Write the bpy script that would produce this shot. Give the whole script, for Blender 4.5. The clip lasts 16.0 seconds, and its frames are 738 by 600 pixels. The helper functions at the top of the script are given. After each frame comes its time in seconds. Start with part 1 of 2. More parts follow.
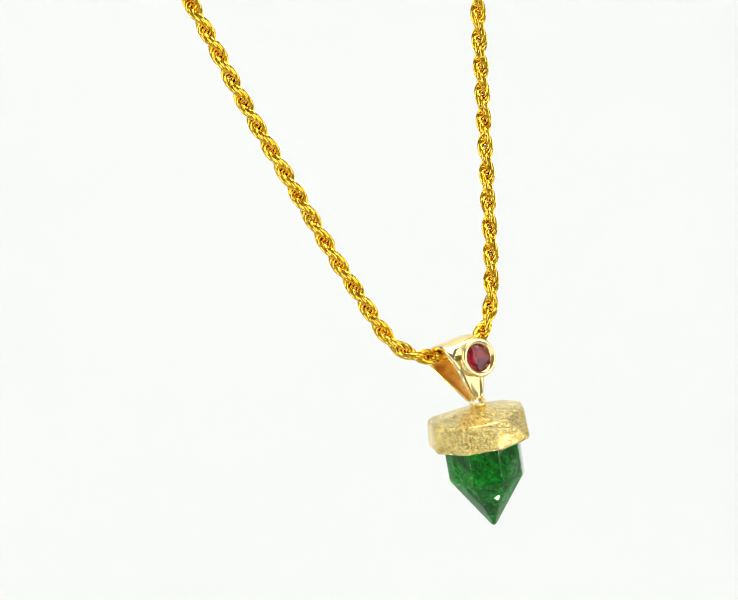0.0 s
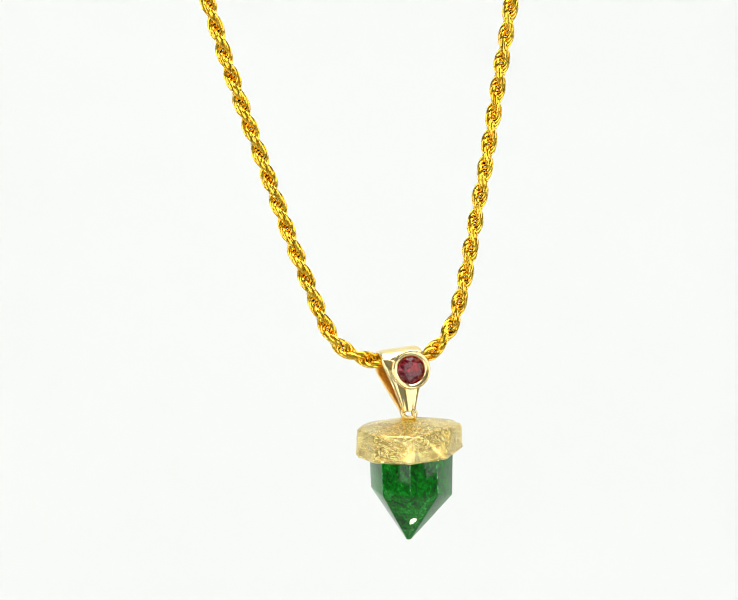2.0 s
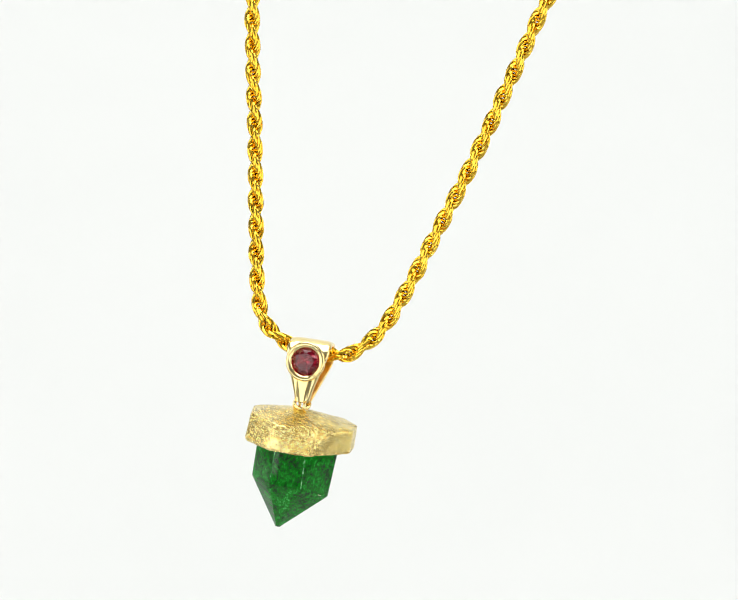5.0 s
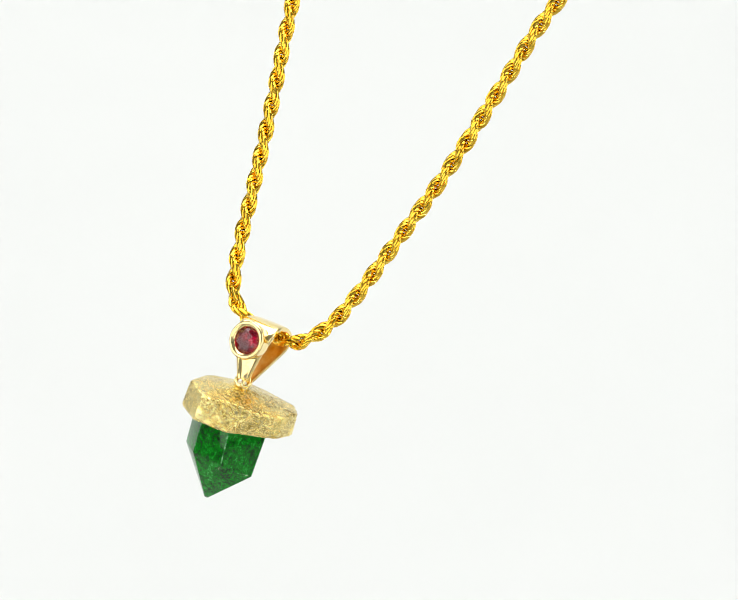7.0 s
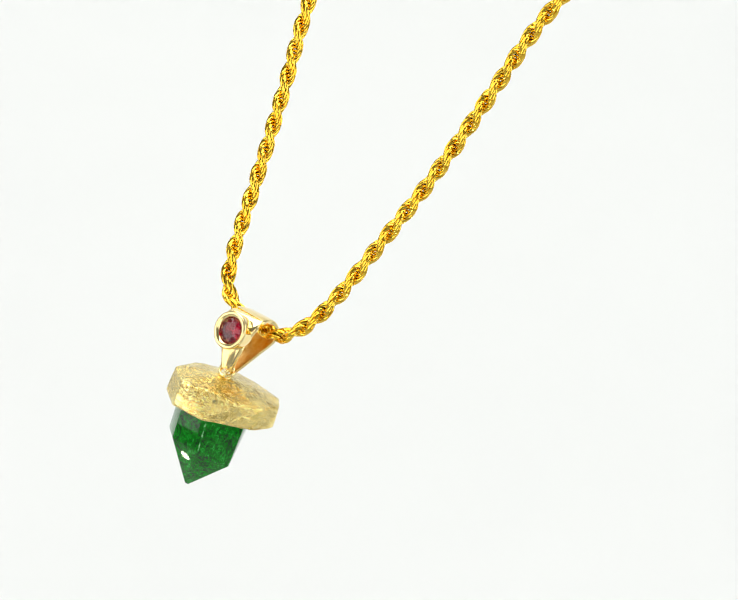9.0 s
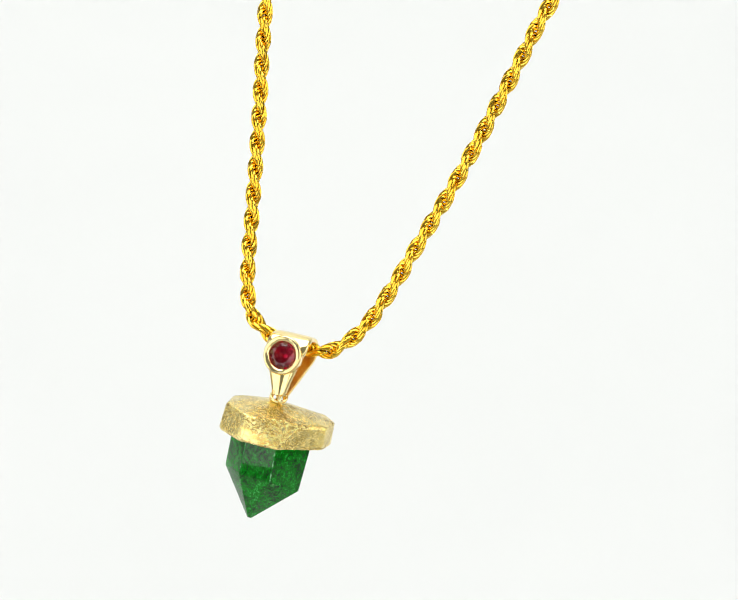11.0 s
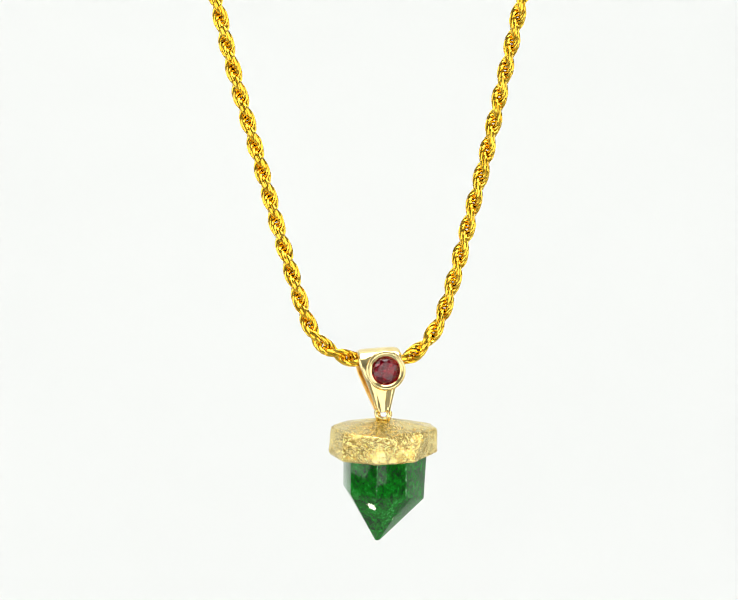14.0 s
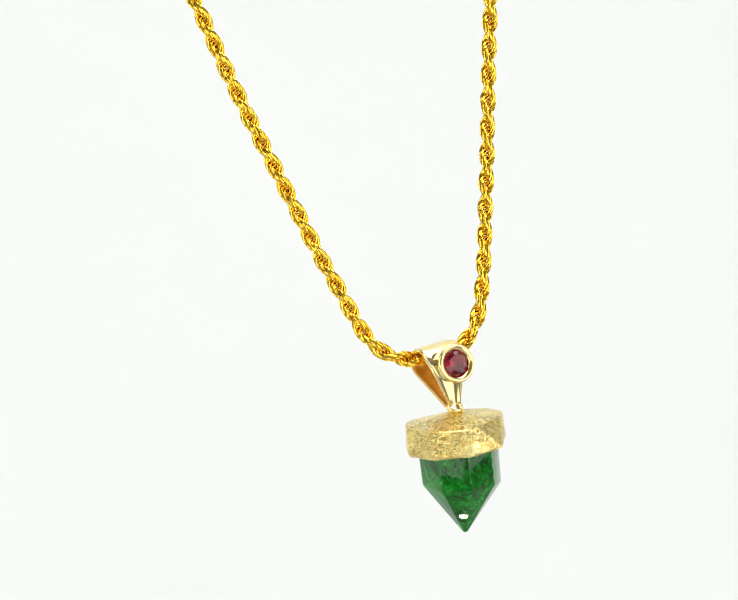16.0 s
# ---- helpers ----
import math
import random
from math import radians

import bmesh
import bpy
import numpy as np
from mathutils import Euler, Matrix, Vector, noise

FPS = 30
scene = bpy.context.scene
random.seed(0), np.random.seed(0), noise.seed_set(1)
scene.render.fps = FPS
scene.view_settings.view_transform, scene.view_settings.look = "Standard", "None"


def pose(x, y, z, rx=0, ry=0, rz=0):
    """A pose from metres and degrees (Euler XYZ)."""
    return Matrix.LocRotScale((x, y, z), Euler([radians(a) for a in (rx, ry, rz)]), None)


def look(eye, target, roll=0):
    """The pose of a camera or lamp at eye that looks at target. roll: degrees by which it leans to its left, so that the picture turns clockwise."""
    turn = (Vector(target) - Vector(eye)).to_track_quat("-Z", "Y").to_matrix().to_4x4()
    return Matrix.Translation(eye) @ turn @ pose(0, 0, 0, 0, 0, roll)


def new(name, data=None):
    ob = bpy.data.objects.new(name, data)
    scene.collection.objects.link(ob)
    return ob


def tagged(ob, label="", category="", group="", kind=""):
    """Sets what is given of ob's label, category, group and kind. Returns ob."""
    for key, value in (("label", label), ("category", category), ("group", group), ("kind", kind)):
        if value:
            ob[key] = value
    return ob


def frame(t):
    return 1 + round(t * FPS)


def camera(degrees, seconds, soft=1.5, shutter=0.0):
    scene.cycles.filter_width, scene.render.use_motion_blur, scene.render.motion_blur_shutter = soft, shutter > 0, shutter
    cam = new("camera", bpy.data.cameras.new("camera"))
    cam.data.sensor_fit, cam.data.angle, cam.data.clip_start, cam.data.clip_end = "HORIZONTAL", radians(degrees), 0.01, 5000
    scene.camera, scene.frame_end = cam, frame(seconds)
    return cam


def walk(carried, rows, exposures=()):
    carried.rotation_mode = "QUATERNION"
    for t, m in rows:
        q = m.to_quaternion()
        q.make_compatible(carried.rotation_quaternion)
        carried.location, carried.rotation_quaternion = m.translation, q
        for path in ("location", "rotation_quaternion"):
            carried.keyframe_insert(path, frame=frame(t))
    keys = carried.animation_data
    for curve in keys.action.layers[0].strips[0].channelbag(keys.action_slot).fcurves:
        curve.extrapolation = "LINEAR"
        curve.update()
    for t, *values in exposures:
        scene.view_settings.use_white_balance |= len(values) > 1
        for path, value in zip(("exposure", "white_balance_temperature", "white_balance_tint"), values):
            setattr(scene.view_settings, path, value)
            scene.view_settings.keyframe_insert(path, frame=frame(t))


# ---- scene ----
# ---- the camera: it stands still on a tripod, looking down on the turning necklace ----
cam = camera(11.355, 16.0, soft=1.2)
CAMERA = pose(-0.00111, -0.35639, 0.21263, 59.171, -0.988, 0.589)
walk(cam, [(0.0, CAMERA), (16.0, CAMERA)])

# ---- light: a white studio with soft boxes ----
scene.view_settings.exposure = 0.0
world = bpy.data.worlds.new("studio_air")
scene.world = world
world.use_nodes = True
world.node_tree.nodes["Background"].inputs["Color"].default_value = (0.9, 0.95, 1.0, 1)
world.node_tree.nodes["Background"].inputs["Strength"].default_value = 0.02


def soft_box(name, eye, target, width, height, watts, color=(1, 1, 1), shape="RECTANGLE"):
    lamp = bpy.data.lights.new(name, "AREA")
    lamp.shape, lamp.size, lamp.size_y, lamp.energy, lamp.color = shape, width, height, watts, color
    ob = new(name, lamp)
    ob.matrix_world = look(eye, target)
    return ob


soft_box("soft_box_top", (0.0, 0.5, 1.0), (0, 0.4, 0), 1.1, 1.1, 12.35, (0.985, 1.0, 0.98))
soft_box("soft_box_left", (-0.75, -0.22, 0.33), (0, -0.02, 0.05), 0.72, 0.85, 2.8)
soft_box("soft_box_right", (0.75, -0.15, 0.33), (0, -0.02, 0.05), 0.72, 0.85, 2.8)
soft_box("soft_box_front_left", (-0.45, -1.0, 0.30), (0, 0, 0.0), 0.62, 0.75, 2.0)
soft_box("soft_box_front_right", (0.45, -1.0, 0.30), (0, 0, 0.0), 0.62, 0.75, 2.0)
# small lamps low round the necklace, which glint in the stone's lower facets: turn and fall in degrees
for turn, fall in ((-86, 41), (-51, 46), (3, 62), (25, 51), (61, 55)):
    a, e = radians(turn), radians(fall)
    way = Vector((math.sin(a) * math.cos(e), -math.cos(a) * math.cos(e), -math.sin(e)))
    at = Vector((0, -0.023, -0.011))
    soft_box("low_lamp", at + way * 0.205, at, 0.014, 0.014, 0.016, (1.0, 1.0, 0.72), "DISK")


# ---- materials ----
def material(name):
    m = bpy.data.materials.new(name)
    m.use_nodes = True
    n = m.node_tree.nodes
    return m, n, m.node_tree.links, n["Principled BSDF"]


def ramp(n, stops):
    r = n.new("ShaderNodeValToRGB")
    while len(r.color_ramp.elements) < len(stops):
        r.color_ramp.elements.new(0.5)
    for e, (at, c) in zip(r.color_ramp.elements, stops):
        e.position, e.color = at, (*c, 1)
    return r


def noise_node(n, links, scale, detail=4.0, rough=0.55, stretch=None):
    co = n.new("ShaderNodeTexCoord")
    tex = n.new("ShaderNodeTexNoise")
    tex.inputs["Scale"].default_value = scale
    tex.inputs["Detail"].default_value = detail
    tex.inputs["Roughness"].default_value = rough
    if stretch:
        mp = n.new("ShaderNodeMapping")
        mp.inputs["Scale"].default_value = stretch
        links.new(co.outputs["Object"], mp.inputs["Vector"])
        links.new(mp.outputs["Vector"], tex.inputs["Vector"])
    else:
        links.new(co.outputs["Object"], tex.inputs["Vector"])
    return tex


def gold(name, dark, light, roughness, spread, scale, bump=0.0, depth=0.00002, stretch=None):
    """A gold alloy: two hues mixed by a fine grain, uneven polish and a fine relief."""
    m, n, links, b = material(name)
    tex = noise_node(n, links, scale, 6.0, 0.6, stretch)
    r = ramp(n, [(0.3, dark), (0.7, light)])
    links.new(tex.outputs["Fac"], r.inputs["Fac"])
    links.new(r.outputs["Color"], b.inputs["Base Color"])
    b.inputs["Metallic"].default_value = 1.0
    big = noise_node(n, links, scale * 0.21, 3.0)
    mr = n.new("ShaderNodeMapRange")
    mr.inputs["To Min"].default_value = max(0.02, roughness - spread)
    mr.inputs["To Max"].default_value = roughness + spread
    links.new(big.outputs["Fac"], mr.inputs["Value"])
    links.new(mr.outputs["Result"], b.inputs["Roughness"])
    if bump:
        bp = n.new("ShaderNodeBump")
        bp.inputs["Strength"].default_value = bump
        bp.inputs["Distance"].default_value = depth
        links.new(tex.outputs["Fac"], bp.inputs["Height"])
        links.new(bp.outputs["Normal"], b.inputs["Normal"])
    return m


CHAIN_GOLD = gold("yellow_gold_polished", (0.92, 0.53, 0.03), (1.0, 0.72, 0.10), 0.09, 0.04, 900, 0.15, 0.00003)
# cast grain; the deeper orange paints in what the chain reflects there
CAST_GOLD = gold("rough_cast_gold", (0.86, 0.46, 0.09), (1.0, 0.72, 0.28), 0.38, 0.1, 1300, 0.6, 0.00009)
BAIL_GOLD = gold("pale_gold_polished", (0.97, 0.75, 0.30), (1.0, 0.85, 0.45), 0.09, 0.04, 500, 0.05, 0.00003)


def brushed_gold():
    """Gold that was scored and hammered: fine scratches in two directions, soft creases and pits."""
    m, n, links, b = material("brushed_gold")

    def mixed(x, y, k):
        out = n.new("ShaderNodeMath")
        out.operation = "MULTIPLY_ADD"
        out.inputs[1].default_value = k
        links.new(x, out.inputs[0])
        links.new(y, out.inputs[2])
        return out.outputs[0]

    def lines(tex, reach):
        """Fine dark scores where a stretched grain crosses its middle."""
        off = n.new("ShaderNodeMath")
        off.operation = "SUBTRACT"
        off.inputs[1].default_value = 0.5
        links.new(tex.outputs["Fac"], off.inputs[0])
        size = n.new("ShaderNodeMath")
        size.operation = "ABSOLUTE"
        links.new(off.outputs[0], size.inputs[0])
        out = n.new("ShaderNodeMapRange")
        out.inputs["From Max"].default_value = reach
        links.new(size.outputs[0], out.inputs["Value"])
        return out.outputs["Result"]

    scores = noise_node(n, links, 900, 3.0, 0.6, (0.7, 1.0, 1.5))
    scores.inputs["Distortion"].default_value = 2.4
    rub = noise_node(n, links, 1500, 4.0, 0.6, (1.5, 0.6, 1.0))
    rub.inputs["Distortion"].default_value = 1.8
    lumps = noise_node(n, links, 330, 3.0, 0.5)
    lumps.inputs["Distortion"].default_value = 1.0
    worn = noise_node(n, links, 420, 2.0, 0.5)
    both = n.new("ShaderNodeMath")
    both.operation = "MULTIPLY"
    links.new(lines(scores, 0.05), both.inputs[0])
    links.new(lines(rub, 0.04), both.inputs[1])
    # scores fade out where the metal was rubbed smooth
    where = n.new("ShaderNodeMapRange")
    where.inputs["From Min"].default_value = 0.46
    where.inputs["From Max"].default_value = 0.72
    links.new(worn.outputs["Fac"], where.inputs["Value"])
    faded = n.new("ShaderNodeMath")
    faded.operation = "MAXIMUM"
    links.new(both.outputs[0], faded.inputs[0])
    links.new(where.outputs["Result"], faded.inputs[1])
    fine = mixed(faded.outputs[0], scores.outputs["Fac"], 0.5)
    high = mixed(lumps.outputs["Fac"], fine, 1.2)
    r = ramp(n, [(0.05, (0.13, 0.065, 0.008)), (0.26, (0.66, 0.43, 0.085)), (0.58, (0.96, 0.74, 0.22)), (1.0, (1.0, 0.86, 0.38))])
    links.new(faded.outputs[0], r.inputs["Fac"])
    links.new(r.outputs["Color"], b.inputs["Base Color"])
    b.inputs["Metallic"].default_value = 1.0
    b.inputs["Roughness"].default_value = 0.22
    bp = n.new("ShaderNodeBump")
    bp.inputs["Strength"].default_value = 0.6
    bp.inputs["Distance"].default_value = 0.00007
    links.new(high, bp.inputs["Height"])
    links.new(bp.outputs["Normal"], b.inputs["Normal"])
    return m


CAP_GOLD = brushed_gold()



def emerald():
    m, n, links, b = material("emerald")
    cloud = noise_node(n, links, 420, 4.0, 0.6)
    veins = noise_node(n, links, 2600, 6.0, 0.75, (1.0, 1.0, 0.7))
    veins.inputs["Distortion"].default_value = 1.2
    # fine feathers that run aslant through the stone
    co = n.new("ShaderNodeTexCoord")
    mp = n.new("ShaderNodeMapping")
    mp.inputs["Scale"].default_value = (1.0, 1.0, 0.25)
    slant = n.new("ShaderNodeVectorRotate")
    slant.rotation_type = "EULER_XYZ"
    slant.inputs["Rotation"].default_value = (0.6, 0.8, 0.3)
    feather = n.new("ShaderNodeTexNoise")
    feather.inputs["Scale"].default_value = 3200
    feather.inputs["Detail"].default_value = 4.0
    feather.inputs["Distortion"].default_value = 0.8
    links.new(co.outputs["Object"], slant.inputs["Vector"])
    links.new(slant.outputs["Vector"], mp.inputs["Vector"])
    links.new(mp.outputs["Vector"], feather.inputs["Vector"])

    def plus(x, k, y):
        out = n.new("ShaderNodeMath")
        out.operation = "MULTIPLY_ADD"
        out.inputs[1].default_value = k
        links.new(x, out.inputs[0])
        if y is None:
            out.inputs[2].default_value = 0.0
        else:
            links.new(y, out.inputs[2])
        return out.outputs[0]

    total = plus(veins.outputs["Fac"], 0.54, plus(feather.outputs["Fac"], 0.22, plus(cloud.outputs["Fac"], 0.24, None)))
    r = ramp(n, [(0.40, (0.0, 0.025, 0.001)), (0.465, (0.0, 0.115, 0.003)), (0.52, (0.001, 0.23, 0.006)), (0.57, (0.010, 0.40, 0.025)), (0.63, (0.10, 0.68, 0.15))])
    links.new(total, r.inputs["Fac"])
    links.new(r.outputs["Color"], b.inputs["Base Color"])
    b.inputs["Roughness"].default_value = 0.03
    b.inputs["IOR"].default_value = 1.58
    b.inputs["Transmission Weight"].default_value = 0.3
    b.inputs["Specular IOR Level"].default_value = 0.32
    bp = n.new("ShaderNodeBump")
    bp.inputs["Strength"].default_value = 0.04
    bp.inputs["Distance"].default_value = 0.00003
    links.new(veins.outputs["Fac"], bp.inputs["Height"])
    links.new(bp.outputs["Normal"], b.inputs["Normal"])
    return m


def ruby_glass():
    m, n, links, b = material("ruby")
    tex = noise_node(n, links, 700, 4.0)
    r = ramp(n, [(0.35, (0.36, 0.0, 0.015)), (0.7, (0.78, 0.006, 0.06))])
    links.new(tex.outputs["Fac"], r.inputs["Fac"])
    links.new(r.outputs["Color"], b.inputs["Base Color"])
    b.inputs["Roughness"].default_value = 0.02
    b.inputs["IOR"].default_value = 1.72
    b.inputs["Specular IOR Level"].default_value = 0.25
    b.inputs["Transmission Weight"].default_value = 0.85
    return m


def paint(name, dark, light, scale, roughness=0.6):
    m, n, links, b = material(name)
    tex = noise_node(n, links, scale, 5.0)
    r = ramp(n, [(0.3, dark), (0.7, light)])
    links.new(tex.outputs["Fac"], r.inputs["Fac"])
    links.new(r.outputs["Color"], b.inputs["Base Color"])
    b.inputs["Roughness"].default_value = roughness
    return m


def edge_gleam_emerald():
    """The stone's chipped upright edges: matt green, their pale gleam put into the colour."""
    m, n, links, b = material("edge_gleam_emerald")
    tex = noise_node(n, links, 1400, 4.0, 0.6)
    r = ramp(n, [(0.46, (0.002, 0.14, 0.008)), (0.58, (0.02, 0.26, 0.04)), (0.68, (0.25, 0.60, 0.28))])
    links.new(tex.outputs["Fac"], r.inputs["Fac"])
    links.new(r.outputs["Color"], b.inputs["Base Color"])
    b.inputs["Roughness"].default_value = 0.22
    b.inputs["IOR"].default_value = 1.58
    return m


EMERALD, RUBY = emerald(), ruby_glass()
EDGE_GLEAM_EMERALD = edge_gleam_emerald()
PAPER = paint("white_paper", (0.755, 0.762, 0.756), (0.771, 0.777, 0.771), 6.0, 0.85)
WALL = paint("pale_wall", (0.66, 0.66, 0.65), (0.70, 0.70, 0.69), 3.0, 0.8)
CURTAIN = paint("white_wall", (0.78, 0.78, 0.77), (0.82, 0.82, 0.81), 3.0, 0.9)
UNSEEN_FLOOR = paint("unseen_grey_floor", (0.45, 0.45, 0.445), (0.51, 0.51, 0.505), 9.0, 0.6)
MM = 0.001


def part(name, bm, mat, parent, label="", m=None, sharp=35):
    """Links a bmesh as one mesh object under a thing or a part."""
    me = bpy.data.meshes.new(name)
    bm.to_mesh(me)
    bm.free()
    return part_of(name, me, mat, parent, label, m, sharp)


def part_of(name, me, mat, parent, label="", m=None, sharp=35):
    if mat and not me.materials:
        me.materials.append(mat)
    if sharp:
        me.polygons.foreach_set("use_smooth", [True] * len(me.polygons))
        me.set_sharp_from_angle(angle=radians(sharp))
    ob = new(name, me)
    if parent:
        ob.parent = parent
    if m is not None:
        ob.matrix_basis = m
    if label:
        tagged(ob, label)
    return ob


def grid_mesh(bm, rows, closed_u=False, closed_v=False):
    """Faces over a grid of points: rows of equal length."""
    vs = [[bm.verts.new(p) for p in row] for row in rows]
    nu, nv = len(vs), len(vs[0])
    for i in range(nu if closed_u else nu - 1):
        for j in range(nv if closed_v else nv - 1):
            a, b = vs[i], vs[(i + 1) % nu]
            bm.faces.new((a[j], a[(j + 1) % nv], b[(j + 1) % nv], b[j]))
    return vs


# ---- the studio: a white paper sweep, walls and ceiling ----
def slab(name, size, at, mat, label):
    bm = bmesh.new()
    bmesh.ops.create_cube(bm, size=1.0)
    bmesh.ops.scale(bm, vec=size, verts=bm.verts)
    ob = part(name, bm, mat, None, label, Matrix.Translation(at), 0)
    return tagged(ob, category=name.split("_")[0], kind="structure")


def sweep():
    """A sheet of paper that lies flat and rises in one curve behind."""
    prof = [(0.03, -0.20), (0.5, -0.20)]
    prof += [(0.5 + 0.6 * math.sin(a), 0.4 - 0.6 * math.cos(a)) for a in np.linspace(0.05, math.pi / 2, 20)]
    prof += [(1.1, 1.6)]
    bm = bmesh.new()
    top = [[Vector((x, y, z)) for x in np.linspace(-1.35, 1.35, 7)] for y, z in prof]
    grid_mesh(bm, top)
    bmesh.ops.recalc_face_normals(bm, faces=bm.faces)
    bmesh.ops.solidify(bm, geom=bm.faces[:], thickness=0.003)
    return tagged(part("backdrop", bm, PAPER, None, "seamless white paper backdrop curving up behind the necklace"),
                  category="backdrop", kind="structure")


sweep()
# out of view; grey was added so the stone's lower facets mirror less white
slab("floor", (3.2, 3.2, 0.08), (0, -0.1, -0.26), UNSEEN_FLOOR, "unseen grey floor under the white paper, added to darken reflections from below")
slab("ceiling", (3.2, 3.2, 0.08), (0, -0.1, 1.94), WALL, "plain white studio ceiling")
slab("wall_left", (0.08, 3.2, 2.12), (-1.64, -0.1, 0.84), WALL, "plain white studio wall")
slab("wall_right", (0.08, 3.2, 2.12), (1.64, -0.1, 0.84), WALL, "plain white studio wall")
slab("wall_back", (3.36, 0.08, 2.12), (0, 1.54, 0.84), WALL, "plain white studio wall")
slab("wall_front", (3.36, 0.08, 2.12), (0, -1.74, 0.84), CURTAIN, "plain white studio wall behind the camera")

# ---- the pendant ----
NECK = Vector((3.36, -20.66, -1.88)) * MM          # the hinge between bail and cap, at the turn of 0 degrees
AXIS = Vector((-0.0225, 0.3766, 0.9261)).normalized()
FRONT = (Vector((0, -1, 0)) - Vector((0, -1, 0)).dot(AXIS) * AXIS).normalized()
RIGHT = FRONT.cross(AXIS) * -1
if RIGHT.x < 0:
    RIGHT = -RIGHT
# crystal space: x right, y away from the front, z up along the stone, millimetres
STONE = Matrix((RIGHT, -FRONT, AXIS)).transposed().to_4x4() @ Matrix.Scale(1, 4)


def polar(az, r, w):
    a = radians(az)
    return Vector((r * math.sin(a), -r * math.cos(a), w)) * MM


def crystal(parent):
    """A six-sided emerald with uneven faces and a blunt point."""
    # azimuth at the cap and at the shoulder, radius at the cap and at the shoulder, height of the shoulder
    edges = [(-101, -101, 4.32, 4.15, -8.1), (-44, -43, 4.2, 4.0, -8.35), (2, 3, 4.23, 4.05, -8.3), (49, 54, 3.98, 3.95, -8.4),
             (104, 103, 4.95, 4.85, -9.0), (178, 178, 5.35, 4.75, -8.6)]
    bm = bmesh.new()
    facet = bm.faces.layers.int.new("facet")
    top = [polar(a, r, -3.6) for a, q, r, s, h in edges]
    mid = [polar(q, s, h) for a, q, r, s, h in edges]
    tip = [polar(q, 0.24, -13.72) for a, q, r, s, h in edges]
    heart = polar(0, 0, -7.0)
    pillow(bm, top, facet, 0)
    side, roof, domes = [], [], {}
    for i in range(6):
        j = (i + 1) % 6
        # each facet stops short of the edges, which are worn to narrow strips
        for rows, corners, k in ((side, [top[j], top[i], mid[i], mid[j]], i + 1), (roof, [mid[j], mid[i], tip[i], tip[j]], i + 7)):
            rows.append(pillow(bm, inset(corners, 0.075), facet, k))
            nrm = (corners[1] - corners[0]).cross(corners[-1] - corners[0]).normalized()
            centre = sum(corners, Vector()) / 4
            domes[k] = (centre, -nrm if nrm.dot(centre - heart) < 0 else nrm)
    for i in range(6):
        k = i - 1
        # upright edges take the material with the gleam painted in
        strip(bm, side[i][1], side[i][2], side[k][3], side[k][0]).material_index = 1      # upright edge
        strip(bm, roof[i][1], roof[i][2], roof[k][3], roof[k][0])        # edge towards the point
        strip(bm, side[i][2], side[i][3], roof[i][0], roof[i][1])        # shoulder
        strip(bm, side[k][3], side[i][2], roof[i][1], roof[k][0])        # corner of the shoulder
    ends = [bm.verts.new(roof[i][q]) for i in range(6) for q in (2, 3)]
    bm.faces.new(ends)
    bmesh.ops.remove_doubles(bm, verts=bm.verts, dist=2e-7)
    bmesh.ops.recalc_face_normals(bm, faces=bm.faces)
    stone = part("emerald_crystal", bm, EMERALD, parent, "pointed six-sided green emerald crystal with cloudy inclusions", STONE, 10)
    stone.data.materials.append(EDGE_GLEAM_EMERALD)
    soften(stone.data, domes)
    return stone


def soften(me, domes):
    """Facets polished by a soft wheel shade as very low domes, and the worn edges between them as rounded."""
    owner, which = {}, [v.value for v in me.attributes["facet"].data]
    for p in me.polygons:
        if which[p.index]:
            for v in p.vertices:
                owner[v] = which[p.index]
    normals = [Vector((0, 0, 1))] * len(me.loops)
    for p in me.polygons:
        for at, v in zip(p.loop_indices, p.vertices):
            k = which[p.index] or (owner.get(v, 0) if len(p.vertices) == 4 else 0)
            if k:
                centre, nrm = domes[k]
                normals[at] = (nrm + (me.vertices[v].co - centre) / (22 * MM)).normalized()
            else:
                normals[at] = p.normal.copy()
    me.normals_split_custom_set(normals)


def inset(corners, gap):
    """A polygon drawn in by gap millimetres at its sides."""
    out, n = [], len(corners)
    for i, c in enumerate(corners):
        a, b = (corners[i - 1] - c).normalized(), (corners[(i + 1) % n] - c).normalized()
        sine = max(a.cross(b).length, 0.2)
        out.append(c + (a + b) * min(gap * MM / sine, 0.4 * min((corners[i - 1] - c).length, (corners[(i + 1) % n] - c).length)))
    return out


def strip(bm, *pts):
    return bm.faces.new([bm.verts.new(p) for p in pts])


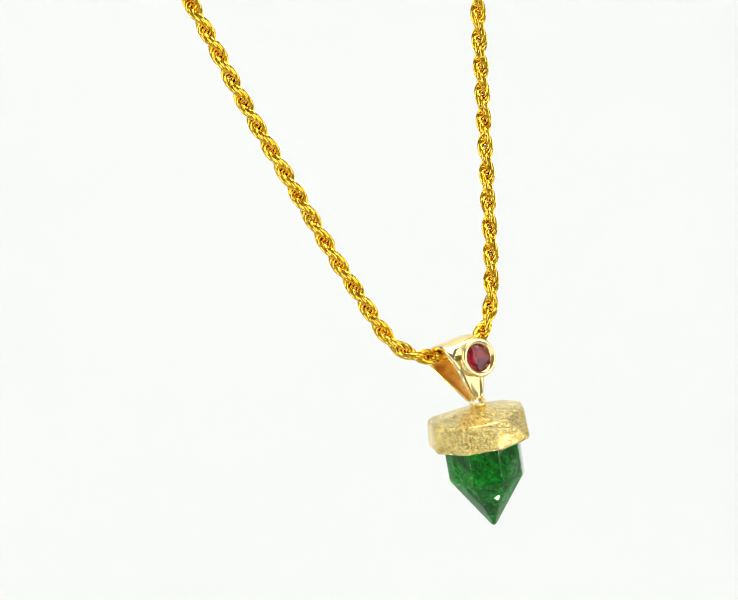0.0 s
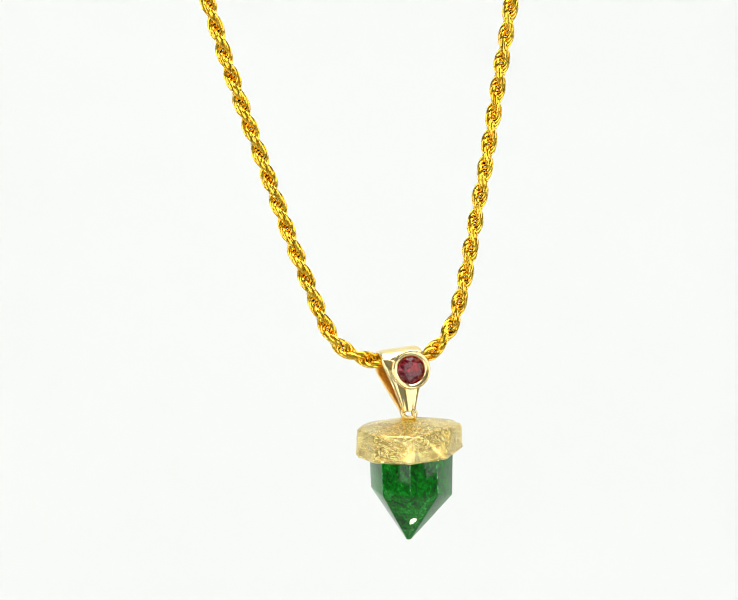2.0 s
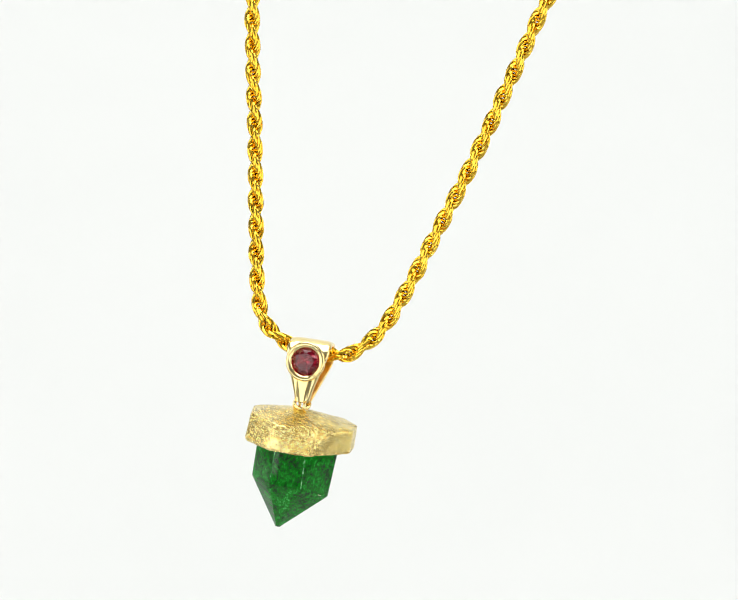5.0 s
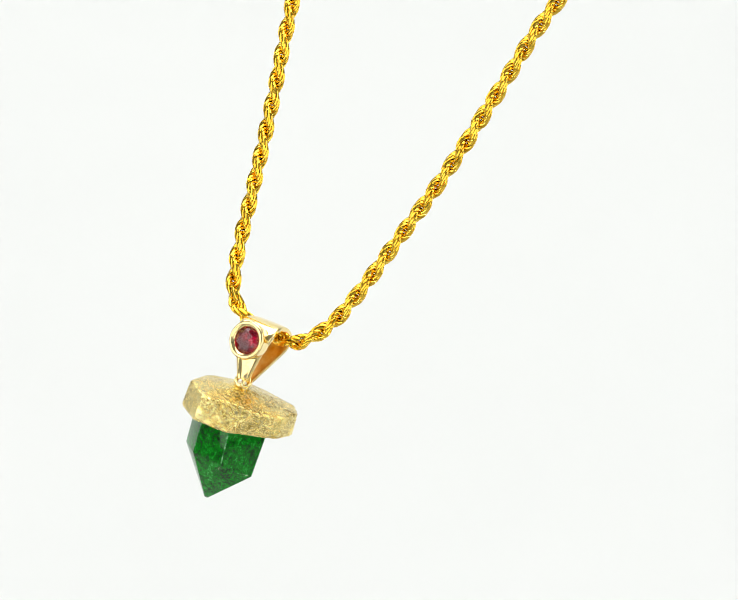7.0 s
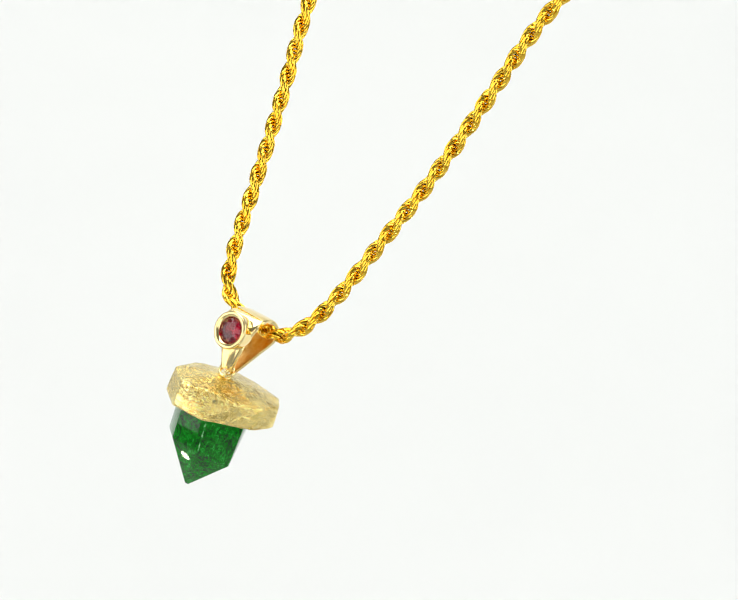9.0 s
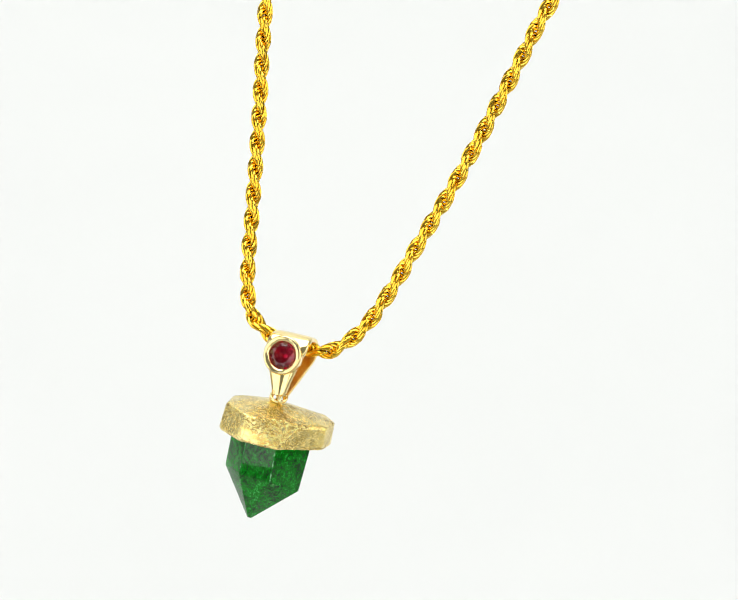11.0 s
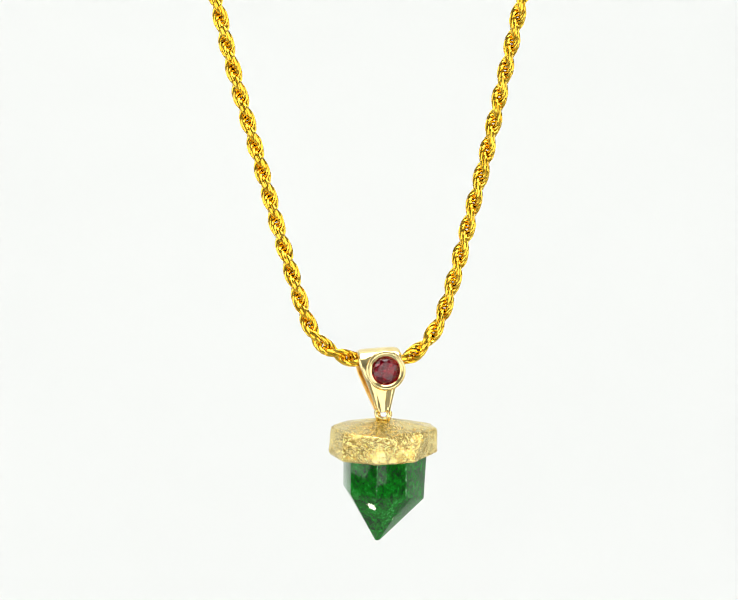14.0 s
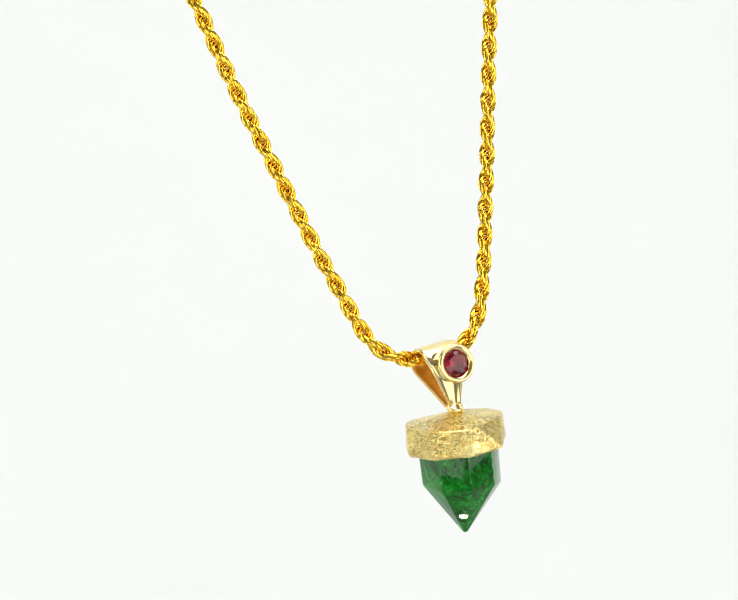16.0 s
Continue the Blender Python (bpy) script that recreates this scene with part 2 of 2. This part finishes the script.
def pillow(bm, corners, facet, k):
    """A facet in rings of small faces, marked with its number."""
    mid = sum(corners, Vector()) / len(corners)
    rim = []
    for i, c in enumerate(corners):
        e = corners[(i + 1) % len(corners)]
        rim += [c.lerp(e, q / 6) for q in range(6)]
    rows = [[bm.verts.new(mid.lerp(p, s)) for p in rim] for s in (1, 0.82, 0.62, 0.4, 0.2)]
    made = [bm.faces.new(rows[-1])]
    for r0, r1 in zip(rows, rows[1:]):
        for i in range(len(rim)):
            j = (i + 1) % len(rim)
            made.append(bm.faces.new((r0[i], r0[j], r1[j], r1[i])))
    for f in made:
        f[facet] = k
    return corners


def cap(parent):
    """The hammered gold cap: many-sided, bevelled, with a low dome."""
    centre = Vector((0, 0.35, -2.7))
    planes = []
    sides = [(-100, 5.4), (-62, 5.25), (-18, 5.25), (26, 5.25), (72, 5.0), (112, 6.1), (150, 6.6), (190, 6.3), (225, 5.9)]
    for az, d in sides:
        a = radians(az)
        for tilt, cut in ((3, 0.0), (42, -0.25 if -30 < az < 60 else -0.5), (-40, 0.1)):
            e = radians(tilt)
            nrm = Vector((math.sin(a) * math.cos(e), -math.cos(a) * math.cos(e), math.sin(e)))
            edge = Vector((math.sin(a) * d, -math.cos(a) * d + 0.0, -1.3 if tilt > 10 else (-4.3 if tilt < 0 else -2.9)))
            planes.append((nrm, nrm.dot(edge - centre) + cut * ((0.45 if az < 100 or az > 170 else -0.1) if tilt != 3 else 0)))
    for az in range(0, 360, 45):
        a, e = radians(az + 20), radians(79 if az in (90, 135) else 76)     # the dome falls less steeply at the back
        nrm = Vector((math.sin(a) * math.cos(e), -math.cos(a) * math.cos(e), math.sin(e)))
        planes.append((nrm, nrm.dot(Vector((0, 0, -0.2)) - centre)))
    under = Vector((0.055, 0.03, -1)).normalized()     # the underside is a little askew
    planes.append((under, 4.3 * 0.998 + under.dot(centre) * -1))
    # flats where the hammer took off some of the edge, each through three points of the cap
    for a, b, c in (((8, 5.75, -1.5), (41, 5.75, -4.2), (62, 4.3, -1.0)), ((-9, 5.6, -1.5), (-11, 5.55, -4.2), (5, 5.68, -2.6))):
        p, q, r = (polar(*at) / MM - centre for at in (a, b, c))
        nrm = (q - p).cross(r - p).normalized()
        nrm = nrm if nrm.dot(p) > 0 else -nrm
        planes.append((nrm, nrm.dot(p)))
    normals = np.array([p[0] for p in planes])
    dist = np.array([p[1] for p in planes])
    nu, nv = 280, 150
    bm = bmesh.new()
    rows = []
    for j in range(nv + 1):
        el = math.pi * (j / nv - 0.5)
        row = []
        for i in range(nu):
            az = 2 * math.pi * i / nu
            way = np.array((math.cos(el) * math.sin(az), -math.cos(el) * math.cos(az), math.sin(el)))
            f = (normals @ way) / dist
            reach = 1.0 / (np.sum(np.maximum(f, 0) ** 100) ** (1 / 100))
            q = Vector(way * reach)
            rough = noise.noise(q * 0.9) * 0.05 + noise.noise(q * 2.3 + Vector((3, 1, 7))) * 0.03 \
                + noise.noise(Vector((q.x * 5, q.y * 5, q.z * 9))) * 0.015
            if el < -0.6:
                rough *= 0.2
            row.append((centre + q * (1 + rough / max(reach, 1))) * MM)
        rows.append(row)
    grid_mesh(bm, rows, closed_v=True)
    bmesh.ops.remove_doubles(bm, verts=bm.verts, dist=1e-7)
    bmesh.ops.recalc_face_normals(bm, faces=bm.faces)
    return part("cap", bm, CAP_GOLD, parent, "many-sided brushed and hammered yellow gold cap", STONE, 60)


# bail space: x right, y away along the setting's back, z up the bail; it leans back and faces a little to the right
BAIL = pose(0, 0, 0, 0, 0, 18) @ pose(0, 0, 0, -33, 0, 0)


def curve_points(pts, n, closed=False):
    """A smooth line through points."""
    pts = [Vector(p) for p in pts]
    out, k = [], len(pts)
    last = k if closed else k - 1
    for q in range(n):
        u = q / n * last if closed else q / (n - 1) * last * 0.999999
        i = int(u)
        s = u - i
        at = (lambda j: pts[j % k]) if closed else (lambda j: pts[j] if 0 <= j < k else
                                                     (2 * pts[0] - pts[1] if j < 0 else 2 * pts[-1] - pts[-2]))
        p0, p1, p2, p3 = at(i - 1), at(i), at(i + 1), at(i + 2)
        out.append(0.5 * (2 * p1 + (p2 - p0) * s + (2 * p0 - 5 * p1 + 4 * p2 - p3) * s * s + (3 * p1 - p0 - 3 * p2 + p3) * s ** 3))
    return out


def bail(parent):
    """A tapered ribbon of gold, folded over the chain."""
    # height, forward, half width, half thickness
    line = [(0.42, 0.36, 0.76, 0.28), (1.4, 0.62, 1.0, 0.30), (3.0, 1.0, 1.5, 0.34), (4.6, 1.3, 2.05, 0.40), (5.9, 1.05, 2.35, 0.44),
            (6.7, 0.2, 2.3, 0.42), (6.95, -0.9, 2.1, 0.36), (6.85, -2.0, 2.1, 0.34), (6.15, -2.95, 2.1, 0.32), (5.0, -3.05, 2.0, 0.30),
            (3.4, -2.2, 1.6, 0.28), (1.6, -1.15, 1.1, 0.26), (0.42, -0.42, 0.76, 0.24)]
    n = 90
    path = curve_points([(u, v, 0) for u, v, a, b in line], n)
    size = curve_points([(a, b, 0) for u, v, a, b in line], n)
    bm = bmesh.new()
    rows = []
    for i in range(n):
        d = (path[min(i + 1, n - 1)] - path[max(i - 1, 0)]).normalized()
        out = Vector((-d.y, d.x, 0)) * -1
        hw, ht = size[i].x, size[i].y
        front = i < n * 0.34
        row = []
        for k in range(28):
            a = 2 * math.pi * k / 28
            c, s = math.cos(a), math.sin(a)
            x = math.copysign(abs(c) ** 0.45, c) * hw
            t = math.copysign(abs(s) ** 0.45, s) * ht
            if front and t < 0 and abs(x) < hw * 0.62:
                t += 0.10
            q = path[i] + out * t
            row.append(Vector((x, -q.y, q.x)) * MM)
        rows.append(row)
    vs = grid_mesh(bm, rows, closed_v=True)
    bm.faces.new(vs[0])
    bm.faces.new(vs[-1][::-1])
    bmesh.ops.recalc_face_normals(bm, faces=bm.faces)
    bm.faces.ensure_lookup_table()
    for k in range((n - 1) * 28):
        if 1 <= k % 28 <= 12:
            bm.faces[k].material_index = 1       # the inside: rough as cast, its orange holding the chain's painted reflection
    ob = part("bail", bm, BAIL_GOLD, parent, "polished pale gold bail, tapered and folded over the chain", BAIL, 40)
    ob.data.materials.append(CAST_GOLD)
    return ob


def lathe(profile, n, wobble=0.0):
    """A turned shape from (radius, forward) pairs, about the line that points at the viewer of the stone."""
    bm = bmesh.new()
    rows = []
    for r, f in profile:
        rows.append([Vector((r * math.sin(a), -f, r * math.cos(a))) * MM * (1 + wobble * noise.noise(Vector((math.sin(a) * 3, math.cos(a) * 3, f))))
                     for a in (2 * math.pi * k / n for k in range(n))])
    vs = grid_mesh(bm, rows, closed_v=True)
    bm.faces.new(vs[0])
    bm.faces.new(vs[-1][::-1])
    bmesh.ops.recalc_face_normals(bm, faces=bm.faces)
    return bm


def setting(parent):
    at = BAIL @ Matrix.Translation(Vector((0.24, 0, 4.7)) * MM)
    cup = lathe([(1.5, 0.9), (1.78, 1.0), (1.92, 1.4), (2.0, 2.1), (2.09, 2.5), (2.14, 2.75), (2.1, 2.92), (1.98, 3.02), (1.82, 3.02),
                 (1.58, 2.90), (1.43, 2.74), (1.42, 2.5), (1.38, 1.9), (0.9, 1.5)], 64, 0.01)
    cup = part("bezel", cup, BAIL_GOLD, parent, "round polished gold bezel cup", at, 50)
    bm = bmesh.new()
    g, turn = 1.5, math.pi / 8
    table = [bm.verts.new(Vector((0.92 * math.sin(a), -2.98, 0.92 * math.cos(a))) * MM) for a in (k * math.pi / 4 for k in range(8))]
    star = [bm.verts.new(Vector((1.28 * math.sin(a), -2.86, 1.28 * math.cos(a))) * MM) for a in (k * math.pi / 4 + turn for k in range(8))]
    rim = [bm.verts.new(Vector((g * math.sin(a), -2.58, g * math.cos(a))) * MM) for a in (k * math.pi / 8 for k in range(16))]
    low = [bm.verts.new(Vector((g * math.sin(a), -2.5, g * math.cos(a))) * MM) for a in (k * math.pi / 8 for k in range(16))]
    culet = bm.verts.new(Vector((0, -1.55, 0)) * MM)
    bm.faces.new(table)
    for k in range(8):
        j = (k + 1) % 8
        bm.faces.new((table[k], star[k], table[j]))
        bm.faces.new((table[k], star[k - 1], rim[2 * k], star[k]))
        bm.faces.new((star[k], rim[2 * k], rim[2 * k + 1]))
        bm.faces.new((star[k], rim[2 * k + 1], rim[(2 * k + 2) % 16]))
    for k in range(16):
        j = (k + 1) % 16
        bm.faces.new((rim[k], low[k], low[j], rim[j]))
        bm.faces.new((low[k], culet, low[j]))
    bmesh.ops.recalc_face_normals(bm, faces=bm.faces)
    part("ruby", bm, RUBY, cup, "small round faceted red ruby", None, 5)


def torus(R, r, nu=28, nv=10, squash=1.0):
    bm = bmesh.new()
    grid_mesh(bm, [[Vector(((R + r * math.cos(b)) * math.cos(a) * squash, (R + r * math.cos(b)) * math.sin(a), r * math.sin(b))) * MM
                    for b in (2 * math.pi * k / nv for k in range(nv))] for a in (2 * math.pi * k / nu for k in range(nu))], True, True)
    bmesh.ops.recalc_face_normals(bm, faces=bm.faces)
    return bm


def pendant():
    thing = tagged(new("pendant"), "emerald crystal pendant with gold cap, ruby bail, hanging on the chain", "pendant")
    thing.empty_display_size = 0.005
    crystal(thing)
    cap(thing)
    bail(thing)
    setting(thing)
    part("jump_ring", torus(0.82, 0.19), BAIL_GOLD, thing, "small round gold wire ring", pose(0, 0, 0.22 * MM, 8, 6, 12), 60)
    for side in (-1, 1):
        part("loop", torus(0.5, 0.17, 24, 8), BAIL_GOLD, thing, "", STONE @ pose(side * 0.55 * MM, -0.2 * MM, 0.05 * MM, 0, 78, 10 * side), 60)
    return thing


# ---- the rope chain ----
LINE = [(-20.17, 4.71, 37.79), (-16.25, -1.24, 28.06), (-12.58, -6.2, 19.94), (-9.69, -10.31, 13.64), (-7.52, -13.38, 9.41),
        (-5.95, -15.35, 6.42), (-4.03, -16.81, 4.1), (-0.62, -17.05, 2.6), (3.07, -15.9, 2.2), (5.57, -15.15, 2.53), (7.81, -12.98, 4.61),
        (9.14, -9.89, 8.36), (10.35, -5.61, 14.21), (11.75, -0.4, 21.45), (13.12, 5.04, 29.94), (15.0, 10.93, 39.63)]
REST = [(19, 18.5, 50), (27, 32, 67), (39, 55, 90), (47, 85, 103), (38, 113, 107), (0, 126, 108), (-40, 110, 106), (-49, 80, 101), (-43, 50, 88), (-32, 26, 66), (-25.5, 13, 50)]
SWELLS = ((2.87, 0.83), (2.96, 0.74))   # the rope swells at each half turn: its length and where it begins, on either side of the bail
PER_BEAD = 8       # links in a swell
HAND = -1          # the rope is laid to the left


def link_mesh():
    """One link: an oval ring of gold wire, twisted along the rope, its outer sides cut flat."""
    bm = bmesh.new()
    a, b, r, twist = 0.745, 1.12, 0.148, HAND * 0.20
    rows = []
    for k in range(28):
        t = 2 * math.pi * k / 28
        row = []
        for q in range(8):
            p = 2 * math.pi * (q + 0.5) / 8
            # a long ring with nearly straight sides
            rad = math.copysign(abs(math.cos(t)) ** 0.90, math.cos(t)) * (a + r * math.cos(p))
            ax = math.copysign(abs(math.sin(t)) ** 0.93, math.sin(t)) * (b + r * math.cos(p))
            off = r * math.sin(p)
            rad = max(-0.865, min(0.865, rad))
            w = twist * ax
            row.append(Vector((rad * math.cos(w) - off * math.sin(w), rad * math.sin(w) + off * math.cos(w), ax)) * MM)
        rows.append(row)
    grid_mesh(bm, rows, True, True)
    bmesh.ops.recalc_face_normals(bm, faces=bm.faces)
    me = bpy.data.meshes.new("link")
    bm.to_mesh(me)
    bm.free()
    return me


def rope_chain():
    base = Vector((0.6, -16.6, 2.4)) * MM
    thing = tagged(new("rope_chain"), "bright yellow gold rope chain necklace of twisted links", "necklace chain")
    thing.empty_display_size = 0.005
    fine = curve_points(LINE + REST, 9000, True)
    me = link_mesh()
    first = len(LINE) / (len(LINE) + len(REST)) * 9000 - 260      # where the near stretch ends
    chance = random.Random(4)
    run, due, count = 0.0, 0.0, 0
    far_v, far_f = [], []
    src = [v.co.copy() for v in me.vertices]
    faces = [tuple(p.vertices) for p in me.polygons]
    side = Vector((1, 0, 0))
    for i in range(len(fine) - 1):
        d = fine[i + 1] - fine[i]
        t = d.normalized()
        run += d.length
        if run < due:
            continue
        bead, start = SWELLS[0] if run < 48.7 else SWELLS[1]
        due += bead / PER_BEAD
        flat = t.cross(Vector((0.336, -0.791, 0.512)))
        side = flat.normalized() if flat.length > 0.25 else (side - side.dot(t) * t).normalized()
        ang = HAND * math.pi * (run - start) / bead + chance.uniform(-0.06, 0.06)
        x = side * math.cos(ang) + t.cross(side) * math.sin(ang)
        m = Matrix((x, t.cross(x), t)).transposed().to_4x4()
        jit = Vector([chance.uniform(-0.025, 0.025) for _ in range(3)])
        m.translation = (fine[i] + jit) * MM - base
        count += 1
        if i < first:
            part_of("link", me, CHAIN_GOLD, thing, "", m, 40 if count == 1 else 0)
        else:
            k = len(far_v)
            far_v += [m @ v for v in src]
            far_f += [tuple(q + k for q in f) for f in faces]
    rest = bpy.data.meshes.new("upper_links")
    rest.from_pydata(far_v, [], far_f)
    tagged(part_of("upper_links", rest, CHAIN_GOLD, thing, "yellow gold rope links of the chain's upper part", None, 40), kind="stuff")
    return thing, base


PENDANT = pendant()
CHAIN, CHAIN_BASE = rope_chain()


def motions():
    """The turntable swings the necklace about an upright line, to one side and back."""
    turns = [(0.0, -21.71), (0.5, -16.3), (1.0, -10.8), (1.5, -5.4), (2.0, -0.03), (2.5, 5.33), (3.0, 10.63), (3.5, 15.92), (4.0, 21.2),
             (4.5, 26.55), (5.0, 31.9), (5.5, 37.25), (6.0, 42.6), (6.5, 47.98), (7.0, 53.27), (7.5, 58.57), (8.0, 63.92), (8.2, 66.05),
             (8.3, 67.1), (8.4, 67.2), (8.5, 66.15), (9.0, 60.87), (9.5, 55.55), (10.0, 50.25), (10.5, 44.95), (11.0, 39.63), (11.5, 34.25),
             (12.0, 28.86), (12.5, 23.5), (13.0, 18.18), (13.5, 12.82), (14.0, 7.46), (14.5, 2.11), (15.0, -3.18), (15.5, -8.53), (16.0, -14.06)]
    for thing, base in ((PENDANT, NECK), (CHAIN, CHAIN_BASE)):
        walk(thing, [(t, pose(0, 0, 0, 0, 0, -a) @ Matrix.Translation(base)) for t, a in turns])


motions()
